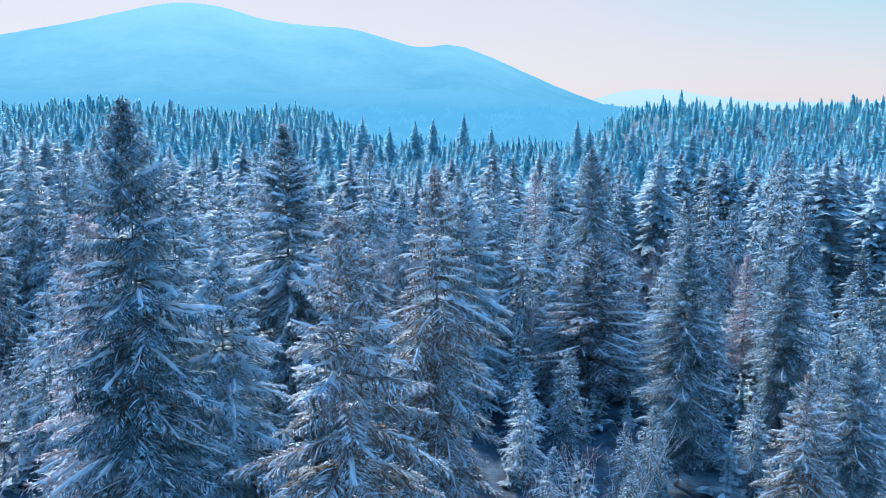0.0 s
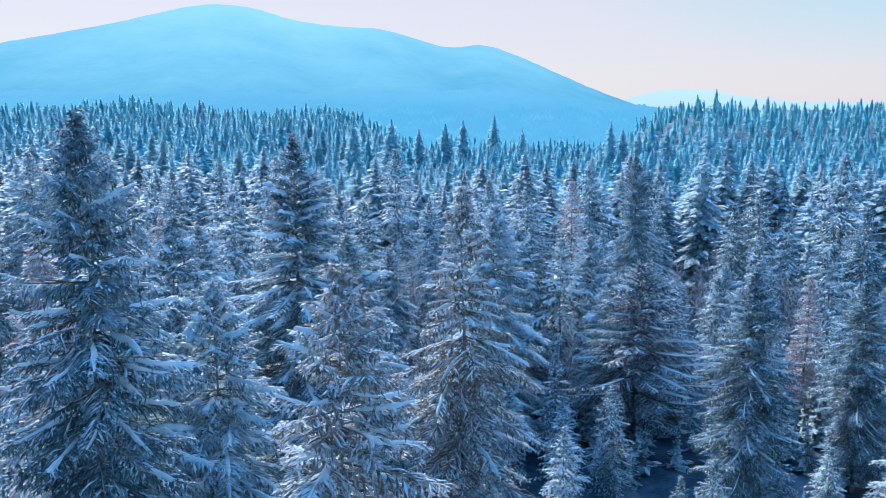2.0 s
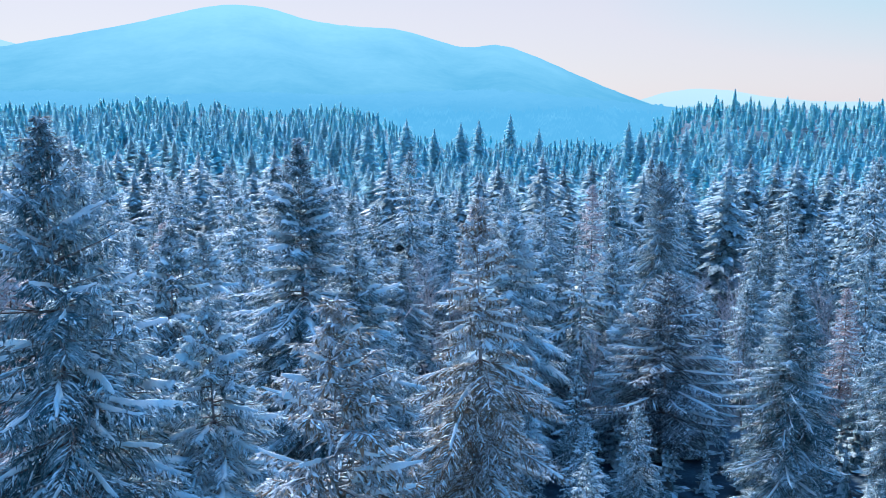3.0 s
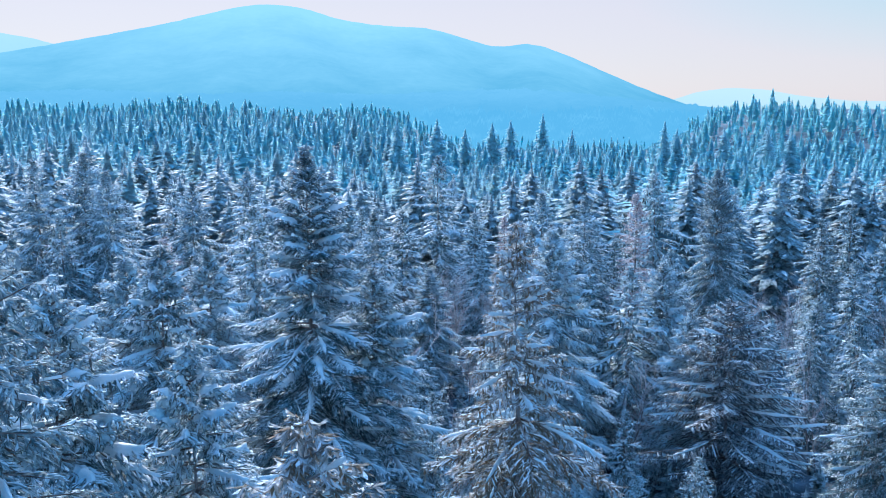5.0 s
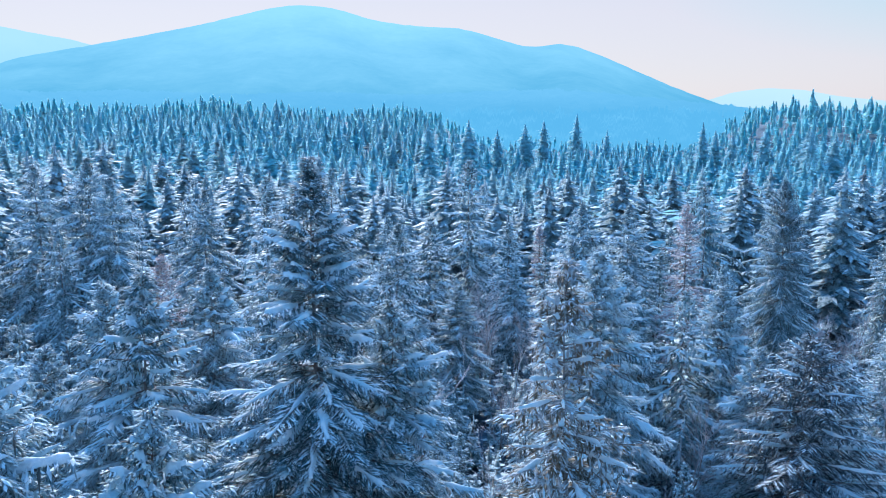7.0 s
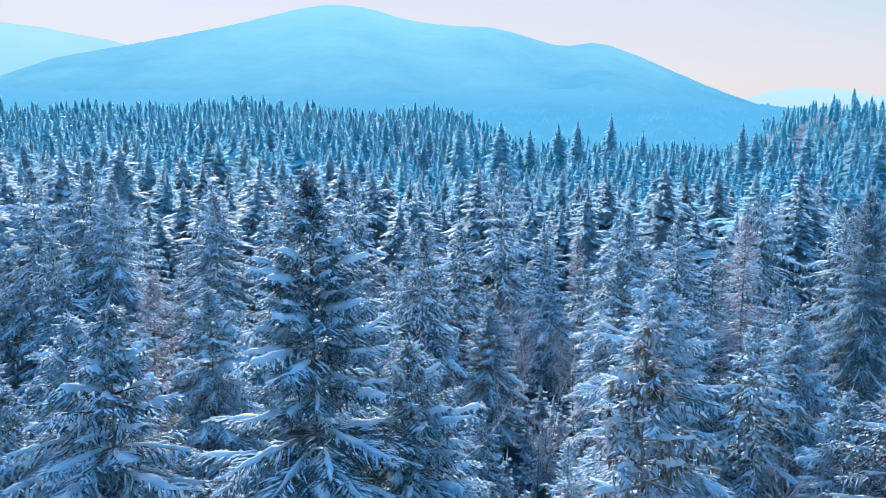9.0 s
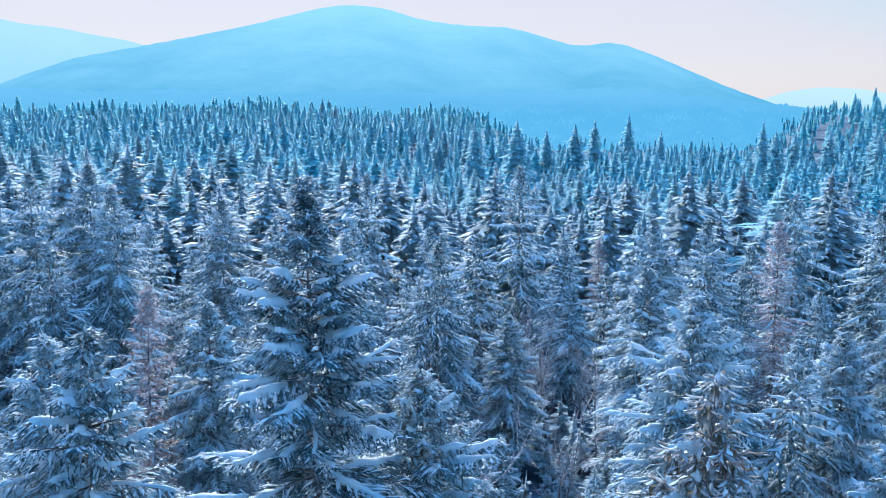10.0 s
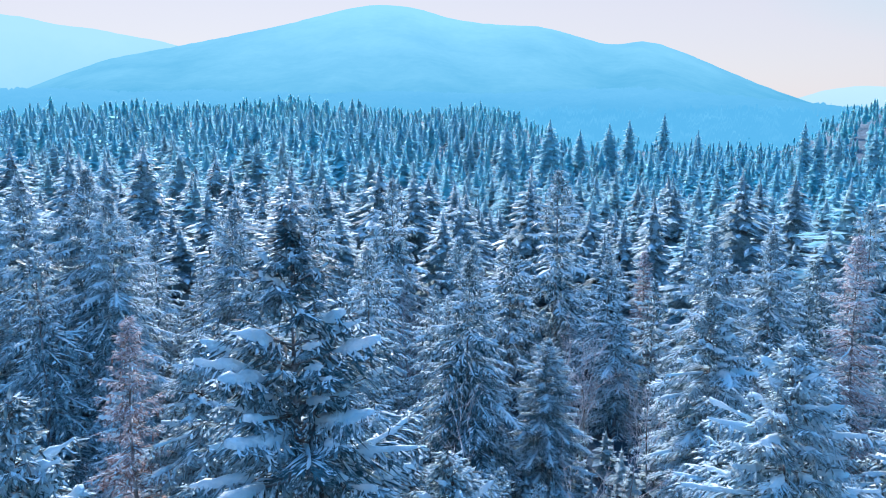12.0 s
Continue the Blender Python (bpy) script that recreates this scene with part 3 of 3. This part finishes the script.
for i, (h, rr) in enumerate(((20, 3.6), (18, 3.2), (22, 3.5))):
    bole, crown, load = Soup(), Soup(), Soup()
    tube(bole, [(0, 0, 0), (0, 0, h * 0.5), (0, 0, h)], [0.2, 0.12, 0.02], 6)
    for soup, (v, f) in zip((crown, load), template(h, rr, 60 + i, 0.9, 9, 0.0, 0.40, 1)):
        soup.add(v, f)
    STOCK["lone"].append(tree_thing("lone_spruce_tree", (bole, crown, load), (M_BARK, M_HAZE_LONE, M_SNOW), h, "tall spruce rising over the far wood, needles coloured blue-green for haze"))

# ---- trees the camera passes ----
stand("dense", -11.6, 32.4, 24.1, wide=0.78)
stand("larch", -15.2, 36.0, 19.8)
stand("young", -11.9, 45.0, 16.4)
stand("fir", -10.0, 55.4, 22.7)
stand("spruce", -3.3, 27.5, 20.5)
stand("spruce", -0.3, 46.4, 20.5)
stand("young", -7.4, 58.4, 16.5)
stand("pine", 12.0, 66.3, 13.6)
stand("young", 10.2, 69.4, 12.0)
stand("dense", 14.9, 52.3, 15.6)
stand("larch", 26.0, 72.9, 11.5)
stand("dense", 24.5, 59.8, 13.5)
stand("dense", 13.8, 80.0, 20.1, wide=0.62)
stand("larch", 10.6, 97.0, 16.5)
stand("broad", -32.0, 97.5, 17.2)
stand("broad", -36.2, 89.0, 18.9)
stand("broad", -39.8, 92.0, 20.3)
stand("broad", -43.4, 90.4, 19.9)
stand("larch", -23.6, 70.5, 16.1)
stand("young", -24.0, 78.0, 13.6)
stand("young", -15.0, 41.8, 19.0)
stand("young", -20.4, 58.7, 17.0)
stand("young", -17.8, 56.6, 17.9)
stand("broad", -13.0, 90.0, 15.5)
stand("mid", -14.0, 97.3, 15.0)
stand("young", -8.5, 92.0, 10.2, wide=1.15)
stand("young", 9.8, 76.8, 13.8)
stand("young", -24.0, 59.2, 13.8)
stand("young", -21.0, 72.0, 15.2)
stand("young", 23.6, 86.0, 9.6)
stand("broad", 29.1, 93.6, 11.3)
stand("mid", -35.7, 153.4, 9.5)
stand("mid", -45.3, 126.4, 15.7)
stand("mid", 35.4, 209.0, 5.4)
stand("young", 1.3, 67.4, 17.4)
stand("young", 3.5, 75.1, 14.6)
stand("broad", 6.1, 101.6, 16.0)
stand("young", 0.9, 86.0, 15.0)
stand("broad", 1.6, 96.8, 16.5)
stand("mid", -14.3, 91.4, 12.8)
stand("mid", 17.8, 131.3, 13.5)
stand("mid", 34.2, 101.0, 12.6)
stand("mid", -28.4, 127.3, 12.7)
stand("larch", -2.2, 120.0, 11.5)
stand("mid", -12.8, 175.0, 10.6, wide=1.2)
stand("mid", -17.7, 160.0, 8.7)
stand("mid", -45.0, 146.0, 14.2)
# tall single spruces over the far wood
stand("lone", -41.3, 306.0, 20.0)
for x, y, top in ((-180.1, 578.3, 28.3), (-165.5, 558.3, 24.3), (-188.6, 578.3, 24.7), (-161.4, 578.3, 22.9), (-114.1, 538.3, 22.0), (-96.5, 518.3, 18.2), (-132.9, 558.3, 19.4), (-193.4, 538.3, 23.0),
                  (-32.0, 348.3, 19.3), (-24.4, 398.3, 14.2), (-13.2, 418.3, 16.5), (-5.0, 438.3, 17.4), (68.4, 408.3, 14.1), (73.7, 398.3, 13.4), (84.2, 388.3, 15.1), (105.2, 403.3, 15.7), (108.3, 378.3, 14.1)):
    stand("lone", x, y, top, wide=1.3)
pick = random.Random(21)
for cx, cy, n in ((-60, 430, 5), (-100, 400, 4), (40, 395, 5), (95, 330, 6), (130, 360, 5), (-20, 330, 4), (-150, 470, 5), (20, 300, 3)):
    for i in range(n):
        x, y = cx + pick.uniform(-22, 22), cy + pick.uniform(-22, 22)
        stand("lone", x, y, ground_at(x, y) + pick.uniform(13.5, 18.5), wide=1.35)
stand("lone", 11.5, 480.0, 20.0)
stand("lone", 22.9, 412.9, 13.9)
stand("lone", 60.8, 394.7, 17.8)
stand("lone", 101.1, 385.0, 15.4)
stand("spruce", 17.0, 38.5, 11.8)
stand("dense", 21.0, 42.0, 11.6)
# bare birches and low growth
for x, y, top in ((6.4, 31.5, 13.0), (5.2, 33.0, 11.5), (-22.0, 37.0, 16.0), (-4.0, 82.0, 10.0), (-1.5, 92.0, 10.5), (-6.0, 98.0, 10.5), (-23.0, 108.0, 10.5),
                  (-20.5, 103.0, 10.0), (-17.0, 72.0, 11.0), (18.0, 58.0, 9.0), (20.0, 75.0, 9.5), (-4.0, 64.0, 8.0), (-8.1, 62.6, 15.0)):
    stand("birch", x, y, top)
for x, y, top in ((22.0, 49.0, 9.5), (25.0, 47.5, 10.5), (28.0, 55.0, 9.5), (-14.0, 50.0, 9.0), (-5.0, 50.0, 7.5),
                  (-21.0, 47.0, 11.5), (-26.0, 55.0, 12.0), (-30.0, 66.0, 13.0), (-12.5, 64.0, 10.0), (-2.0, 70.0, 8.5), (29.0, 66.0, 10.0), (21.5, 67.0, 9.0)):
    stand("small", x, y, top)

# a thicket of bare brown birches in the valley
BARE_X, BARE_Y = 50.0, 240.0
for i in range(26):
    x, y = BARE_X + pick.uniform(-17, 17), BARE_Y + pick.uniform(-28, 22)
    stand("birch", x, y, ground_at(x, y) + pick.uniform(8.5, 13.0), wide=1.3, label="leafless brownish birch in a bare thicket of the valley")

# ---- the forest behind and between them ----
rng = random.Random(7)
spots = []
y = 40.0
while y < 545:
    step = 5.0 + y * 0.0125
    x = -0.84 * y - 16
    while x < 0.54 * y + 12:
        px, py = x + rng.uniform(-0.45, 0.45) * step, y + rng.uniform(-0.45, 0.45) * step
        x += step
        close_by = py < 64 and abs(px + 2) < 32
        if any(abs(px - q[0]) < 2.4 and abs(py - q[1]) < 2.6 for q in PLACED):
            continue
        if abs(px - BARE_X) < 18 and abs(py - BARE_Y) < 28 and rng.random() < 0.75:
            continue
        az, r = math.degrees(math.atan2(px, py)), math.hypot(px, py)
        clump = noise.noise(Vector((px * 0.02, py * 0.02, 3.0)))
        if rng.random() < 0.08 - (0.2 + 0.4 * ease((r - 160) / 80) * (1 - ease((r - 360) / 60))) * clump:
            continue
        tall = 10.0 + 5.5 * ease((r - 80) / 50) + (3.5 + 2.0 * ease((r - 150) / 100)) * clump + rng.gauss(0, 2.6 + ease((r - 180) / 80)) + (4.0 if rng.random() < 0.06 else 0)
        if close_by and 2 < px < 25 and rng.random() < 0.3:
            continue
        if close_by:
            tall = rng.uniform(4.5, 7.5) if 2 < px < 25 else rng.uniform(4.5, 9.0) + 2.0 * max(0, min(1, (abs(px + 2) - 8) / 10))
        spots.append((px, py, max(3.5, min(21.0, tall))))
    y += step
spots.sort(key=lambda s: math.hypot(s[0] + 6, s[1] - 42))
for i, (px, py, tall) in enumerate(spots[:195]):
    bush = noise.noise(Vector((px * 0.06, py * 0.05, 9.0))) > 0.22 and py > 66
    stand("birch" if bush else "shade_dark" if (px > 0.1 * py or px < -0.42 * py) and py < 160 else "mid", px, py, ground_at(px, py) + (min(tall, 11.0) if bush else tall), wide=1.1)

# the rest of the wood, too many to count
def wood(name, temps, places, mats, label):
    """Joins many trees into one sheet of forest: green and snow in one mesh with two materials."""
    V, F, MI, n = [], [], [], 0
    r = np.random.default_rng(5)
    for i, (x, y, h) in enumerate(places):
        tmp, g, z = temps[i % len(temps)], r.uniform(0, 6.28), ground_at(x, y)
        k = h / tmp[2]
        kw = k * r.uniform(0.82, 1.22)
        c, s = math.cos(g) * kw, math.sin(g) * kw
        rot = np.array([[c, s, 0], [-s, c, 0], [0, 0, k]])
        for mi in (0, 1):
            v, f = tmp[mi]
            if len(v):
                V.append(v @ rot + (x, y, z))
                F.append(f + n)
                MI.append(np.full(len(f), mi))
                n += len(v)
    me = sheet(name, np.concatenate(V), np.concatenate(F), mats, np.concatenate(MI))
    return tagged(new(name, me), label, "forest", kind="stuff")


near_t = [(*template(h, rr, i, 0.9, 9, 0.4, 0.6, 1, 6, 0.38), h) for i, (h, rr) in enumerate(((16, 4.0), (17, 3.6), (15, 3.8), (17, 4.2), (16, 3.3)))]
dusk_t = [(*template(h, rr, 10 + i, 1.0, 8, 0.35, 0.6, 1, 5, 0.4, shape=blades), h) for i, (h, rr) in enumerate(((16, 4.0), (17, 3.7), (15, 3.9), (17, 4.3), (16, 3.4)))]
far_t = [(*template(h, rr, 20 + i, 1.15, 8, 0.0, 0.62, 0, 5, 0.42, 0.3, 5, 0.5, blades), h) for i, (h, rr) in enumerate(((16, 4.4), (17, 4.0), (15, 4.5), (17, 3.6)))]
ridge_t = [(*template(h, rr, 30 + i, 1.7, 6, 0.0, 0.75, 0, 5, 0.5, 0.3, 5, 1.2, blades), h) for i, (h, rr) in enumerate(((15, 4.6), (17, 4.0), (14, 4.8)))]
low_t = [(*template(h, rr, 40 + i, 0.7, 7, 0.25, 0.6, 0, 4, 0.5, shape=blades), h) for i, (h, rr) in enumerate(((3.0, 0.95), (4.0, 1.15), (2.2, 0.85)))]


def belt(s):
    """Distance with scatter, so that the belts of painted haze mix where they meet."""
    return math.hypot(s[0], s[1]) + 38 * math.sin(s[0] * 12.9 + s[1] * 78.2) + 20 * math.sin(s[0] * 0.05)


rest = spots[195:]


def shaded_flank(s):
    """The stands on both flanks of the valley whose needles are darkened to hold shade."""
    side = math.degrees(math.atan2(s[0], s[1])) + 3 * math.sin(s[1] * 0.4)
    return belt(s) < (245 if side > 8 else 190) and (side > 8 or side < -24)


dark_t = [(*template(h, rr, 50 + i, 0.9, 9, 0.16, 0.58, 1, 6, 0.4), h) for i, (h, rr) in enumerate(((17, 3.9), (16, 3.5), (18, 4.0), (15, 3.4)))]
# Darker needles stand in for shade over both flanks.
wood("dark_conifer_forest", dark_t, [s for s in rest if shaded_flank(s)], (M_DARK, M_SNOW), "dense conifer stands with a thin dusting of snow, needles darkened for shade")
rest = [s for s in rest if not shaded_flank(s)]
wood("conifer_forest", near_t, [s for s in rest if belt(s) < 175], (M_WOOD, M_SNOW), "dense snowy conifer forest filling the valley, slightly paled for haze")
# The paleness of the next belts is haze put into the needle colours.
wood("frosted_conifer_forest", dusk_t, [s for s in rest if 175 <= belt(s) < 260], (M_HAZE_MID, M_HAZE_FAR), "conifer forest in the middle of the valley, paled with haze colour")
wood("rimed_conifer_forest", far_t, [s for s in rest if belt(s) >= 260], (M_HAZE_FAR, M_SNOW), "conifer forest farther up the valley, coloured pale blue for haze")
back = []
y = 500.0
while y < 940:
    step = 11.0 + (y - 545) * 0.008
    x = -0.84 * y
    while x < 0.54 * y + 10:
        px, py = x + rng.uniform(-0.5, 0.5) * step, y + rng.uniform(-0.5, 0.5) * step
        x += step
        far_off = math.hypot(px, py)
        if 480 < far_off < 985 and rng.random() < 0.9 and rng.random() < (far_off - 440) / 130:
            clump = noise.noise(Vector((px * 0.012, py * 0.012, 6.0)))
            vale = gap_at(math.degrees(math.atan2(px, py)))
            back.append((px, py, (max(5, rng.gauss(11.0, 3.2) + 7 * clump) + (5 if rng.random() < 0.05 else 0)) * (1 - 0.45 * vale)))
    y += step * 1.1
# The back wood wears the palest haze colour.
wood("far_conifer_forest", ridge_t, back, (M_HAZE_BACK, M_SNOW), "far conifer forest rising to a low ridge, coloured in haze blue")
brush = []
y = 26.0
while y < 118:
    x = -0.84 * y - 16
    while x < 0.54 * y + 12:
        px, py = x + rng.uniform(-1.1, 1.1), y + rng.uniform(-1.1, 1.1)
        x += 2.3 if y < 100 else 3.2
        if 1 < px < 26 and y < 64 and rng.random() < 0.55:
            continue
        if all(abs(px - q[0]) > 0.5 or abs(py - q[1]) > 0.5 for q in PLACED):
            brush.append((px, py, rng.uniform(1.4, 4.2)))
    y += 2.4 if y < 100 else 3.2
wood("undergrowth", low_t, brush, (M_FIR, M_SNOW), "dark low thicket of seedling conifers under the trees")

for ts in STOCK.values():
    for t in ts:
        for o in (t, *t.children_recursive):
            bpy.data.objects.remove(o)
